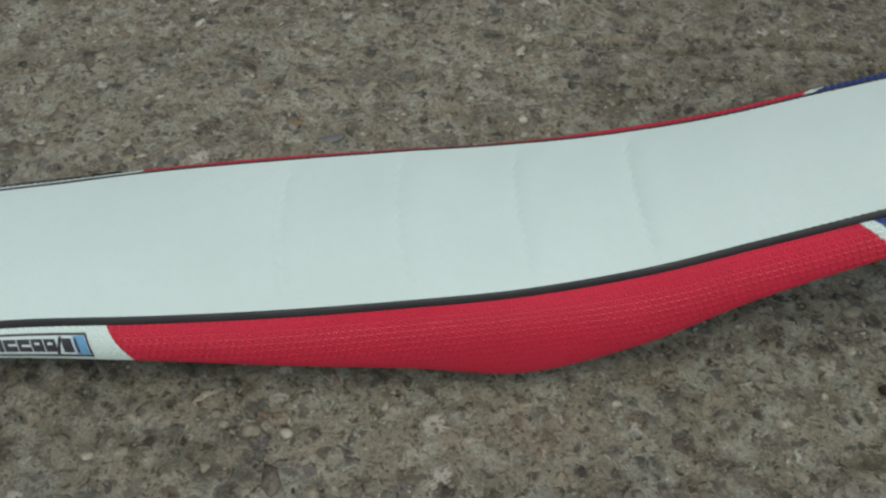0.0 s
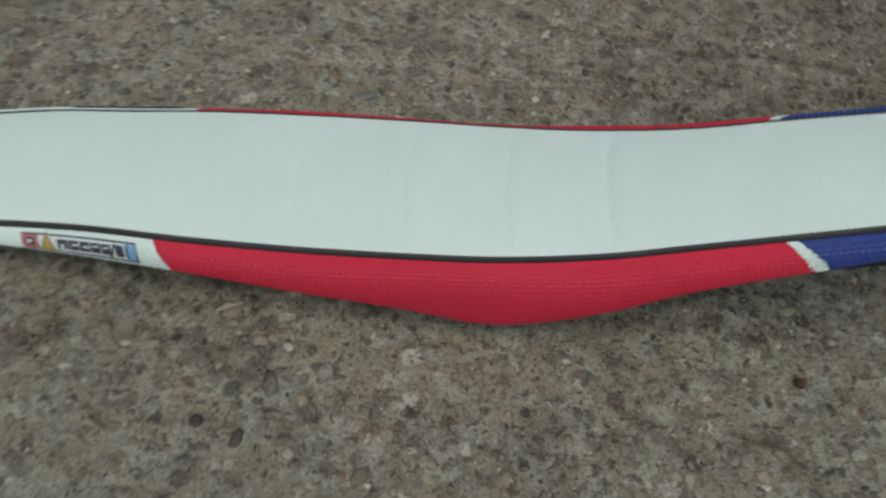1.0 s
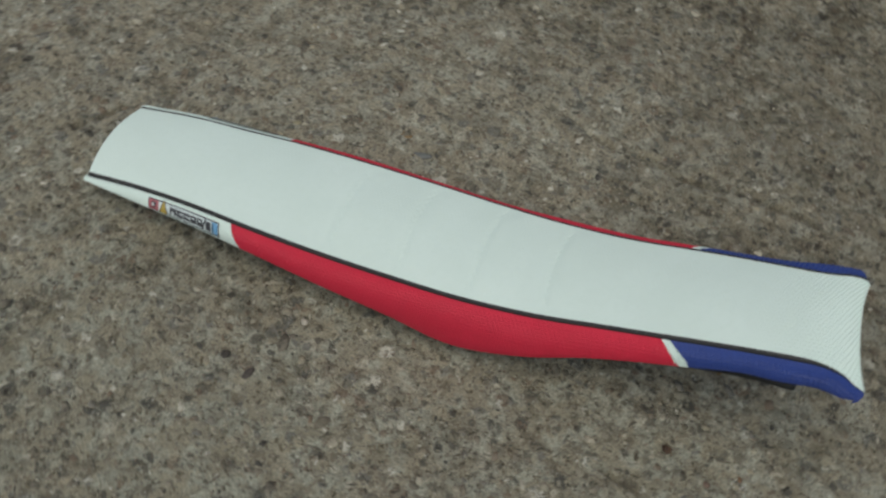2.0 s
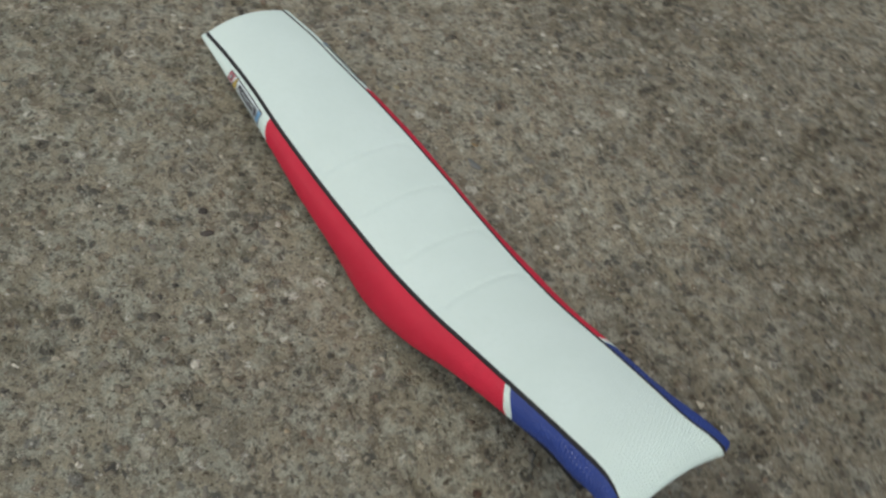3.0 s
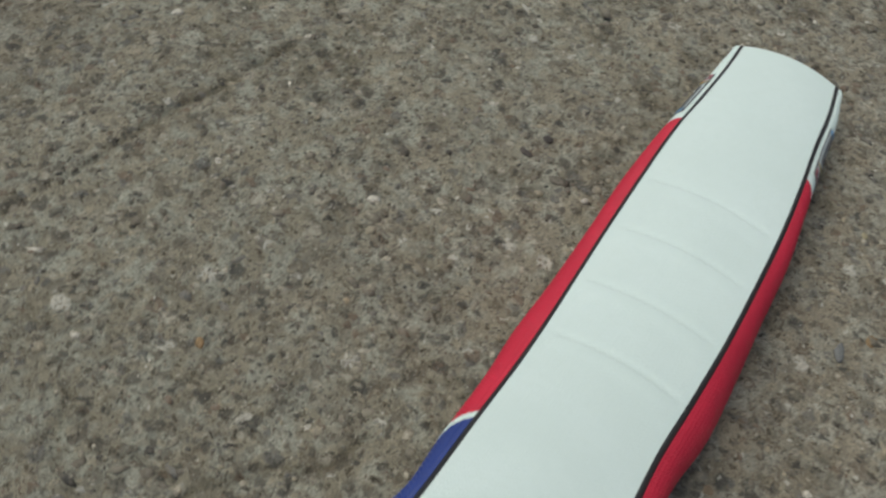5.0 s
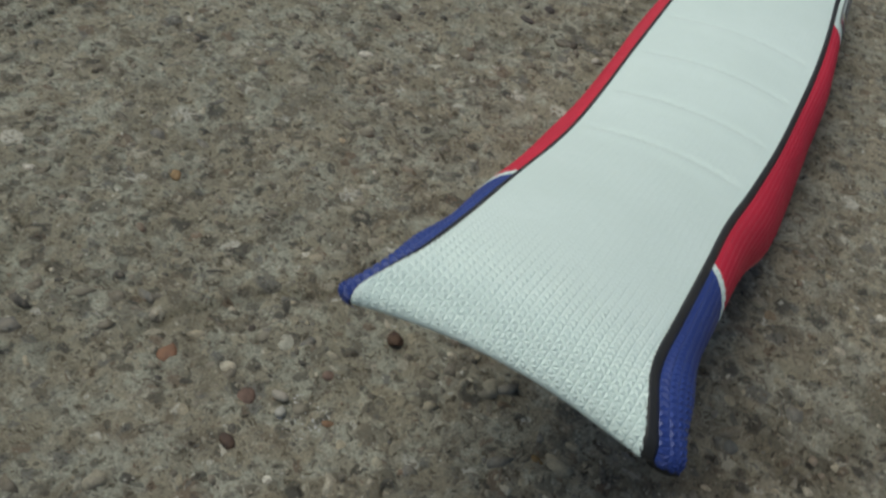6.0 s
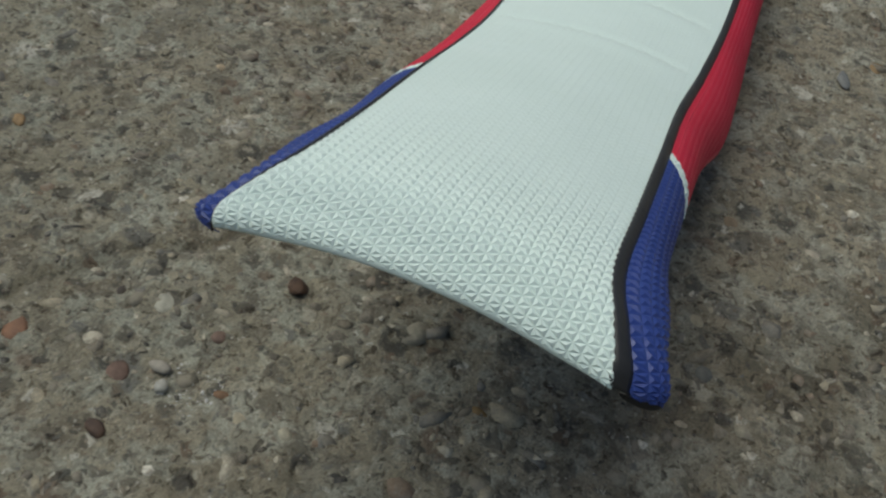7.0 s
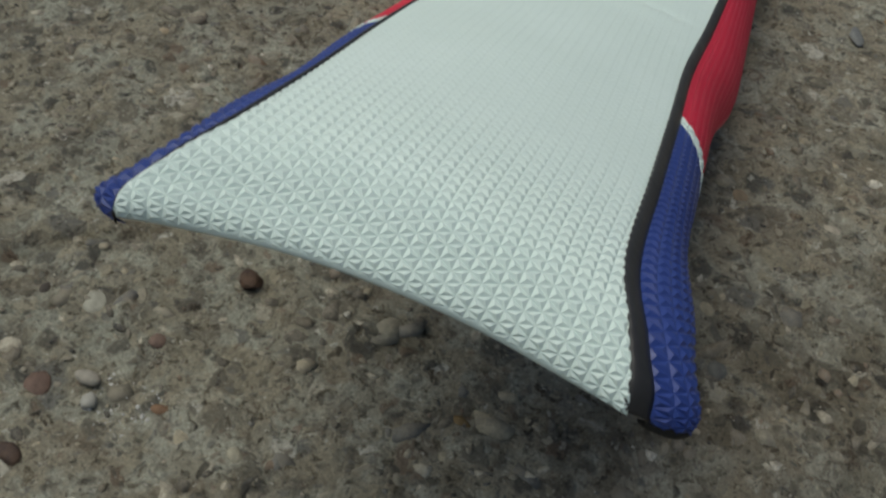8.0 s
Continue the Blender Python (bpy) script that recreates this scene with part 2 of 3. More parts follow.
def build_ground():
    xs, ys = steps(-0.52, 0.74, 0.0027, 400), steps(-0.70, 0.95, 0.0027, 400)
    gx, gy = np.meshgrid(xs, ys)
    z = ground_height(gx, gy)
    n, m = gx.shape
    me = bpy.data.meshes.new("ground")
    me.vertices.add(n * m)
    me.vertices.foreach_set("co", np.stack([gx, gy, z], -1).ravel())
    a = (np.arange(n - 1)[:, None] * m + np.arange(m - 1)[None]).ravel()
    quads = np.stack([a, a + 1, a + m + 1, a + m], 1)
    me.loops.add(quads.size)
    me.loops.foreach_set("vertex_index", quads.ravel())
    me.polygons.add(len(quads))
    me.polygons.foreach_set("loop_start", np.arange(0, quads.size, 4))
    me.update()
    wob = 0.006 * (value_noise(gx, gy, 0.02) - 0.5) + 0.010 * (value_noise(gx + 9, gy, 0.06) - 0.5)
    d = crack_distance(gx + wob, gy + wob)
    dirt_and_dark = 0.85 * np.exp(-(d / 0.006) ** 2) * fade(value_noise(gx, gy, 0.03), 0.15, 0.6)
    blot = value_noise(gx, gy + 4, 0.06) * 0.35 + value_noise(gx + 1, gy, 0.022) * 0.3 + value_noise(gx + 8, gy, 0.008) * 0.35
    dirt_and_dark = np.maximum(dirt_and_dark, 0.60 * fade(blot, 0.50, 0.74))
    bare = fade(gy + 0.16 * (value_noise(gx, gy, 0.12) - 0.5) + 0.08 * (value_noise(gx + 6, gy, 0.04) - 0.5), -0.26, 0.10)
    # a slightly paler patch beyond the seat, and a darker one on the near side of the nose
    ragged = 0.55 + 0.9 * value_noise(gx, gy, 0.07) * value_noise(gx + 2, gy + 5, 0.02)
    paleness = np.clip(np.exp(-(((gx - 0.20) / 0.30) ** 2) - ((gy - 0.24) / 0.13) ** 2) * ragged, 0, 1)
    blotch = np.clip(np.exp(-(((gx - 0.40) / 0.14) ** 2) - ((gy + 0.24) / 0.10) ** 2) * ragged, 0, 1)
    dirt_and_dark = np.maximum(dirt_and_dark * (1 - 0.6 * paleness), 0.22 * blotch)
    # darker concrete past the nose and along the far side
    darker_zone = np.maximum(fade(gx + 0.10 * (value_noise(gx + 4, gy, 0.09) - 0.5), 0.34, 0.66), fade(gy + 0.12 * (value_noise(gx, gy + 9, 0.1) - 0.5), 0.22, 0.55))
    darker_zone = darker_zone * (1 - 0.9 * fade(gy, -0.24, -0.12) * (1 - fade(gy, 0.0, 0.10)))
    darker_zone = darker_zone * (0.15 + 0.85 * fade(gy, -0.16, 0.02))
    darker_zone = darker_zone + 0.7 * fade(gx, 0.22, 0.42) * fade(gy, 0.05, 0.16)
    dirt_and_dark = np.clip(dirt_and_dark * (1 - 0.45 * fade(gx, 0.15, 0.30) * (1 - fade(gy, -0.20, -0.08))) + 0.30 * darker_zone, 0, 1)
    # far out the sheet is coarse: there the tones run out into their mean
    near = fade(-np.maximum(np.abs(gx - 0.11) - 0.63, np.abs(gy - 0.125) - 0.825), -0.05, 0.20)
    dirt_and_dark, paleness = dirt_and_dark * near + 0.30 * (1 - near), paleness * near
    bare = bare * near + 0.6 * (1 - near)
    z_far = z * near
    me.vertices.foreach_set("co", np.stack([gx, gy, z_far], -1).ravel())
    pale = me.attributes.new("paleness", "FLOAT", "POINT")
    pale.data.foreach_set("value", paleness.ravel())
    wear = me.attributes.new("wear", "FLOAT", "POINT")
    wear.data.foreach_set("value", bare.ravel())
    at = me.attributes.new("dirt_and_dark", "FLOAT", "POINT")
    at.data.foreach_set("value", dirt_and_dark.ravel())
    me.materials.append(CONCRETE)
    me.polygons.foreach_set("use_smooth", [True] * len(me.polygons))
    return tagged(new("ground", me), "old grey-brown concrete with worn, exposed aggregate and cracks", "concrete ground", kind="structure")


ground = build_ground()


def ico(level):
    bm = bmesh.new()
    bmesh.ops.create_icosphere(bm, subdivisions=level, radius=1)
    v = np.array([p.co[:] for p in bm.verts])
    f = np.array([[p.index for p in q.verts] for q in bm.faces])
    bm.free()
    return v, f


def scatter(name, count, box, small, large, rise, seed, mat, label, level=1):
    """Stones set in the concrete, joined."""
    rng = np.random.default_rng(seed)
    bv, bf = ico(level)
    px, py = rng.uniform(box[0], box[2], count), rng.uniform(box[1], box[3], count)
    size = small * (large / small) ** (rng.random(count) ** 1.9)
    pz = ground_height(px, py)
    verts, faces = [], []
    for k in range(count):
        v = bv * (1 + 0.22 * rng.standard_normal((len(bv), 1)))
        v = v * (size[k] * rng.uniform(0.75, 1.3), size[k] * rng.uniform(0.5, 0.85), size[k] * rng.uniform(0.35, 0.6))
        a, tip = rng.uniform(0, 6.28), rng.normal(0, 0.15)
        c, s = np.cos(a), np.sin(a)
        v = v @ np.array([[1, 0, tip], [0, 1, 0], [-tip, 0, 1]]) @ np.array([[c, s, 0], [-s, c, 0], [0, 0, 1]])
        top = v[:, 2].max()
        v = v + (px[k], py[k], pz[k] - top + rise * size[k] * rng.uniform(0.2, 1.0))
        faces.append(bf + len(bv) * k)
        verts.append(v)
    ob = raw(name, np.concatenate(verts).tolist(), np.concatenate(faces).tolist(), mat, smooth=True)
    return tagged(ob, label, "gravel", kind="stuff")


def set_stones(count, box, seed):
    """The larger pebbles round the seat's nose and flank, each a piece of its own in the concrete."""
    rng = np.random.default_rng(seed)
    bv, bf = ico(2)
    shapes = []
    for k in range(14):
        v = bv.copy()
        for d in rng.standard_normal((7, 3)):
            d = d / np.linalg.norm(d)
            v = v - d * np.maximum(v @ d - rng.uniform(0.55, 0.85), 0)[:, None] * 0.9
        v = v * (1, rng.uniform(0.5, 0.85), rng.uniform(0.35, 0.55))
        me = bpy.data.meshes.new("stone")
        me.from_pydata([tuple(p) for p in v - (0, 0, v[:, 2].max())], [], [tuple(f) for f in bf])
        me.polygons.foreach_set("use_smooth", [True] * len(me.polygons))
        me.materials.append(SET_STONE)
        shapes.append(me)
    taken = []
    while len(taken) < count:
        x, y = rng.uniform(box[0], box[2]), rng.uniform(box[1], box[3])
        size = 0.0032 * (0.0078 / 0.0032) ** (rng.random() ** 2.0)
        if -0.2 < x < 0.44 and abs(y) < 0.06 or any(math.hypot(x - p, y - q) < 0.8 * (size + r) for p, q, r in taken):
            continue
        taken.append((x, y, size))
        ob = new("stone", shapes[rng.integers(14)])
        ob.parent = ground
        ob.matrix_world = pose(x, y, float(ground_height(np.array([x]), np.array([y]))[0]) + size * rng.uniform(-0.02, 0.10), rng.normal(0, 5), rng.normal(0, 5), rng.uniform(0, 360)) @ Matrix.Scale(size, 4)


set_stones(290, (0.05, -0.30, 0.63, 0.24), 31)
scatter("aggregate", 13000, (-0.62, -0.72, 0.80, 1.0), 0.0020, 0.0085, 0.30, 11, PEBBLE, "brown, grey and cream pebbles set flush in worn concrete")
scatter("grit", 20000, (-0.62, -0.72, 0.80, 1.0), 0.0007, 0.0022, 0.7, 12, PEBBLE, "fine pale and dark grit lying on concrete")

# ---- the seat ----
# stations from tail to nose: x, half width and height of the seam; x, half width and height of the lower hem; sideways drift
STATIONS = np.array([
    (-0.1630, 0.0492, 0.0370, -0.1630, 0.0573, 0.0325, -0.0026),
    (-0.1040, 0.0522, 0.0448, -0.1020, 0.0642, 0.0325, 0.0004),
    (-0.0430, 0.0550, 0.0515, -0.0400, 0.0683, 0.0335, 0.0003),
    (0.0270, 0.0600, 0.0565, 0.0320, 0.0746, 0.0341, 0.0005),
    (0.0970, 0.0619, 0.0595, 0.1035, 0.0795, 0.0308, 0.0018),
    (0.1680, 0.0617, 0.0642, 0.1740, 0.0800, 0.0246, 0.0023),
    (0.2390, 0.0600, 0.0695, 0.2430, 0.0815, 0.0182, 0.0026),
    (0.3090, 0.0566, 0.0807, 0.3100, 0.0795, 0.0396, 0.0024),
    (0.3730, 0.0533, 0.0986, 0.3710, 0.0721, 0.0679, 0.0016),
    (0.4380, 0.0522, 0.1205, 0.4340, 0.0686, 0.0955, 0.0017),
    (0.4950, 0.0517, 0.1395, 0.4920, 0.0686, 0.1185, 0.0017),
    (0.5400, 0.0533, 0.1530, 0.5350, 0.0729, 0.1335, 0.0016),
    (0.5640, 0.0584, 0.1560, 0.5580, 0.0732, 0.1395, 0.0014),
    (0.5770, 0.0635, 0.1500, 0.5700, 0.0735, 0.1400, 0.0010),
    (0.5815, 0.0655, 0.1410, 0.5740, 0.0730, 0.1372, 0.0005),
    (0.5800, 0.0655, 0.1365, 0.5735, 0.0725, 0.1340, 0.0005),
])


# how far the two seams lie out of the level, station by station: along, sideways and up at the one, the same at the other
TWIST = np.array([
    (0, 0.0001, -0.0003, 0, 0.0027, 0.0002),
    (0, 0.0005, 0.0010, 0, 0.0027, 0.0001),
    (0, 0.0012, 0.0018, 0, 0.0025, 0.0001),
    (0, 0.0020, 0.0018, 0, 0.0024, 0.0003),
    (0, 0.0024, 0.0011, 0, 0.0025, 0.0008),
    (0, 0.0028, 0.0003, 0, 0.0028, 0.0012),
    (0, 0.0030, 0.0002, 0, 0.0034, 0.0013),
    (-0.0002, 0.0030, 0.0011, -0.0001, 0.0038, 0.0011),
    (-0.0004, 0.0032, 0.0024, -0.0002, 0.0042, -0.0001),
    (-0.0002, 0.0034, 0.0026, 0, 0.0052, -0.0025),
    (0.0004, 0.0045, 0.0021, 0.0003, 0.0054, -0.0052),
    (0.0013, 0.0058, 0.0028, 0.0005, 0.0038, -0.0067),
    (0.0031, 0.0054, 0.0035, 0.0002, 0.0040, -0.0063),
    (0.0047, 0.0033, 0.0042, 0, 0.0045, -0.0049),
    (0.0056, 0.0019, 0.0039, 0.0004, 0.0041, -0.0035),
    (0.0059, 0.0007, 0.0029, 0.0009, 0.0046, -0.0020),
])


def catmull(table, u):
    u = np.clip(np.asarray(u, float), 0, len(table) - 1 - 1e-9)
    i = u.astype(int)
    f = (u - i)[..., None]
    q = np.vstack([2 * table[0] - table[1], table, 2 * table[-1] - table[-2]])
    a, b, c, d = q[i], q[i + 1], q[i + 2], q[i + 3]
    return 0.5 * (2 * b + (c - a) * f + (2 * a - 5 * b + 4 * c - d) * f**2 + (3 * b - a - 3 * c + d) * f**3)


US = np.linspace(0, len(STATIONS) - 1, 1500)
_mid = catmull(STATIONS, US)
ARC = np.r_[0, np.cumsum(np.hypot(np.diff(_mid[:, 0]), np.diff(_mid[:, 2])))]
LENGTH = ARC[-1]
PITCH = 0.0044
RIBS = (0.101, 0.172, 0.244, 0.314)


def station(a):
    return catmull(STATIONS, np.interp(a, ARC, US))


def twist(a, v):
    """Lengthwise, sideways and upward set of the cover, v from -1 to 1 across."""
    d = catmull(TWIST, np.interp(a, ARC, US))
    w = (np.asarray(v, float)[..., None] + 1) / 2
    return d[..., :3] * (1 - w) + d[..., 3:] * w


def arc_at(x):
    return np.interp(x, _mid[:, 0], ARC)


def nose_lift(a, v):
    """How far the lip is turned up at the nose, more at one corner than at the other."""
    return fade(a, LENGTH - 0.024, LENGTH) * (0.0062 - 0.0036 * v)


def top_point(a, v):
    """The upper skin: a metres from the tail, v from -1 to 1 across."""
    s = station(a)
    crown = 1 - v * v
    tail, nose = np.exp(-a / 0.03), fade(a, LENGTH - 0.055, LENGTH - 0.012)
    x = s[..., 0] - 0.0058 * tail * crown - 0.0066 * nose * (1 - np.abs(v) ** 2.6)
    y = s[..., 6] + v * s[..., 1]
    y = y - np.maximum(v, 0) * 0.0015 * fade(a, LENGTH - 0.035, LENGTH - 0.004)
    y = y + np.maximum(-v, 0) * 0.0062 * fade(a, LENGTH - 0.024, LENGTH)
    z = s[..., 2] + nose_lift(a, v) + 0.0004 + 0.0056 * crown * (1 - 0.7 * nose)
    for r in RIBS:
        bow = r + 0.006 * (v * v - 0.4)
        z = z - 0.0013 * np.exp(-((x - bow) / 0.0032) ** 2) * fade(1 - np.abs(v), 0.06, 0.3) + 0.0009 * np.exp(-((x - bow - 0.012) / 0.009) ** 2) * fade(1 - np.abs(v), 0.05, 0.3)
    z = z + 0.0008 * (value_noise(x, y, 0.04) - 0.5)
    d = twist(a, v)
    return np.stack([x, y, z], -1) + d


def side_frame(a, side):
    """The seam, the way down the flank, and its length."""
    s = station(a)
    lift, tuck = nose_lift(a, side), (0.0062 if side < 0 else 0.0) * fade(a, LENGTH - 0.024, LENGTH)
    p = np.stack([s[..., 0], s[..., 6] + side * s[..., 1] + tuck, s[..., 2] + lift], -1)
    lean = 0.0030 * fade(a, LENGTH - 0.09, LENGTH - 0.02)
    h = np.stack([s[..., 3], s[..., 6] + lean + 0.45 * tuck + side * s[..., 4], s[..., 5] + (lift if side < 0 else 0.2 * lift)], -1)
    tip = fade(a, LENGTH - 0.035, LENGTH - 0.004)
    slim = np.exp(-(((a - (LENGTH - 0.042)) / 0.022) ** 2))
    if side > 0:
        p[..., 1] -= 0.0015 * tip
        h[..., 1] += 0.0042 * tip - 0.0014 * np.exp(-(((a - (LENGTH - 0.085)) / 0.035) ** 2))
        h[..., 2] -= 0.0015 * tip
    else:
        h[..., 1] += 0.0030 * slim + 0.0038 * np.exp(-(((a - (LENGTH - 0.095)) / 0.034) ** 2))
        h[..., 1] -= 0.0012 * tip
        h[..., 2] += 0.0016 * tip
    d = twist(a, float(side))
    p += d
    h += d
    return p, h


BAND_UP, BAND_DOWN = 0.0006, 0.0035


def band_down(a, side):
    """Depth of the black band: it widens at one corner of the nose and runs out at the other."""
    k = fade(np.asarray(a, float), LENGTH - 0.075, LENGTH - 0.004)
    return BAND_DOWN * (1 + (0.75 if side > 0 else -0.92) * k)


def band_way(a, side):
    """The way down the black band: steep along the seat, turning with the skin at the nose."""
    p, h = side_frame(a, side)
    d = h - p
    d = d / np.linalg.norm(d, axis=-1, keepdims=True)
    k = fade(a, LENGTH - 0.035, LENGTH - 0.01)[..., None]
    w = d * (0.35 + 0.65 * k) + np.array([0, side * 0.82, -0.57]) * 0.65 * (1 - k)
    return w / np.linalg.norm(w, axis=-1, keepdims=True)


def side_point(a, q, side):
    """The flank: q is 0 at the foot of the black band, 1 at the hem, and past 1 rolls under."""
    p, h = side_frame(a, side)
    d = band_way(a, side)
    p = p + d * band_down(a, side)[..., None]
    q = np.asarray(q)[..., None]
    k = np.clip(q, 0, 1)
    full = fade(np.asarray(a, float), LENGTH - 0.12, LENGTH - 0.05)[..., None]
    knee = p + (h - p) * (np.array([0.3, 0.95, 0.18]) * (1 - full) + np.array([0.3, 0.98, 0.14]) * full)
    flank = p * (1 - k) ** 2 + 2 * knee * k * (1 - k) + h * k * k
    under = np.maximum(q - 1, 0)
    roll = np.zeros_like(d)
    roll[..., 1], roll[..., 2] = -side, -0.35
    return flank + roll * under * 0.02


def normals(fn, a, v, da=5e-4, dv=5e-3):
    n = np.cross(fn(a + da, v) - fn(a - da, v), fn(a, v + dv) - fn(a, v - dv))
    return n / (np.linalg.norm(n, axis=-1, keepdims=True) + 1e-12)


def embossed(fn, a0, a1, across, to_v, lo, hi, least, tall, flip, bounds=None):
    """A skin pressed into low three-sided pyramids on a triangular grid with its rows along the seat; least: what is left of the relief where the cover is pulled taut. across: metres each way; to_v: (a, metres) to the skin's own v."""
    row = PITCH * math.sqrt(3) / 2
    i0, i1 = math.floor(across[0] / row) - 1, math.ceil(across[1] / row) + 1
    j0, j1 = math.floor(a0 / PITCH) - 2, math.ceil(a1 / PITCH) + 2
    ii, jj = np.meshgrid(np.arange(i0, i1 + 1), np.arange(j0, j1 + 1), indexing="ij")
    w = ii * row * 1.0
    a = (jj + 0.5 * (ii % 2)) * PITCH

    def settle(a, w):
        v = to_v(np.clip(a, 0, LENGTH), w)
        vc = np.clip(v, lo, hi)
        left, right = bounds(vc) if bounds else (a0, a1)
        ac = np.clip(a, left, right)
        vc = np.clip(to_v(np.clip(ac, 0, LENGTH), w), lo, hi)
        return ac, vc

    n, m = a.shape
    at = lambda i, j: i * m + j
    tris = []
    for i in range(n - 1):
        odd = (i + i0) % 2
        for j in range(m - 1):
            if odd:
                tris += [(at(i, j), at(i, j + 1), at(i + 1, j + 1)), (at(i, j), at(i + 1, j + 1), at(i + 1, j))]
            else:
                tris += [(at(i, j), at(i, j + 1), at(i + 1, j)), (at(i, j + 1), at(i + 1, j + 1), at(i + 1, j))]
    tris = np.array(tris)[:, ::-1]
    A, V = settle(a.ravel(), w.ravel())
    flat2 = np.stack([A, V * 0.05], 1)[tris]
    area = np.abs(np.cross(flat2[:, 1] - flat2[:, 0], flat2[:, 2] - flat2[:, 0]))
    keep = area > 1e-8
    tris, CA, CV = tris[keep], A[tris[keep]].mean(1), V[tris[keep]].mean(1)
    sign = -1 if flip else 1
    P = fn(A, V)
    full = np.clip(area[keep] / np.median(area[keep]), 0, 1)
    used, back = np.unique(tris, return_inverse=True)
    tris = back.reshape(tris.shape)
    P = P[used]
    tall = tall * full * (least + (1 - least) * fade(CA, LENGTH - 0.12, LENGTH - 0.02))
    C = P[tris].mean(1) + sign * tall[:, None] * normals(fn, CA, CV)
    c = len(P) + np.arange(len(tris))
    f = [np.stack([tris[:, x], tris[:, y], c], 1) for x, y in ((0, 1), (1, 2), (2, 0))]
    f = np.concatenate(f)
    if flip:
        f = f[:, ::-1]
    return np.vstack([P, C]), f


seat = new("motorcycle_seat")
tagged(seat, "white, red and blue gripper-covered motocross seat lying on concrete", "motorcycle seat")


def nose_end(v):
    return LENGTH - 0.0018 - 0.0045 * (1 - v * v)


def build_top():
    v, f = embossed(top_point, 0.0, LENGTH, (-0.075, 0.075), lambda a, w: w / (station(a)[..., 1] - 0.0005), -1, 1, 0.18, 0.0009, False, lambda v: (0 * v, nose_end(v)))
    raw("top_panel", v, f, WHITE, seat, "white vinyl embossed with small three-sided pyramids")


def loft(name, rings, mat, parent, label="", closed=False, smooth=True):
    n, m = len(rings), len(rings[0])
    faces = [(i * m + j, i * m + (j + 1) % m, (i + 1) * m + (j + 1) % m, (i + 1) * m + j) for i in range(n - 1) for j in range(m if closed else m - 1)]
    if closed:
        faces += [tuple(range(m))[::-1], tuple((n - 1) * m + j for j in range(m))]
    return raw(name, np.concatenate(rings).tolist(), faces, mat, parent, label, smooth)


def build_lips():
    """The cover turned down and under at the tail and at the nose."""
    vs = np.linspace(-1, 1, 41)
    rings = []
    for k in range(9):
        t = k / 8
        e = top_point(np.zeros(41), vs)
        crown = 1 - vs * vs
        e = e + np.stack([(-0.004 * np.sin(t * np.pi) + 0.004 * t) * np.ones(41), -vs * 0.003 * t, -t * (0.016 + 0.006 * crown)], -1)
        rings.append(e)
    loft("tail_lip", rings, WHITE, seat)
    # over the edge the skin rolls on until it lies flat under the foam
    end = nose_end(vs)
    e = top_point(end, vs)
    way = e - top_point(end - 0.001, vs)
    turn = np.arctan2(way[:, 2], way[:, 0])
    rings = [e]
    for k in range(12):
        bend = turn + (-math.pi - turn) * (k + 1) / 12
        e = e + np.stack([np.cos(bend) * 0.0003, -vs * 0.00008, np.sin(bend) * 0.0003], -1)
        rings.append(e)
    rings += [e + np.array([-0.006 * k, 0, 0.0003 * k]) for k in (1, 2)]
    loft("nose_lip", rings[::-1], WHITE, seat)


def band_ring(a, side):
    p, h = side_frame(np.array([a]), side)
    p, h = p[0], h[0]
    d = band_way(np.array([a]), side)[0]
    run_out = 1 - (0.9 if side < 0 else 0.0) * float(fade(np.array([a]), LENGTH - 0.06, LENGTH - 0.01)[0])
    lift = np.array([0, 0, 0.0007 * run_out])
    inn = top_point(np.array([a]), np.array([side * 0.93]))[0] - top_point(np.array([a]), np.array([side * 1.0]))[0]
    inn = inn / np.linalg.norm(inn)
    out = np.array([0, side * 0.72, 0.69])
    p = p + lift
    start, end = p + inn * ((BAND_UP + (0.0009 if side > 0 else 0.0)) * run_out + 0.00028 * math.sin(a * 2 * math.pi / PITCH) * float(fade(np.array([a]), 0.45, 0.62)[0])), p - lift + d * (float(band_down(np.array([a]), side)[0]) + 0.0004 * run_out)
    pts = [start - np.array([0, 0, 0.0016])]
    for t in np.linspace(0, 1, 7):
        q = start * (1 - t) ** 2 + 2 * (p + out * 0.0003) * t * (1 - t) + end * t * t
        pts.append(q + out * 0.0006 * run_out * math.sin(math.pi * min(1, max(0, t * 0.8 + 0.1))))
    pts.append(end - out * 0.0012)
    return np.array(pts)


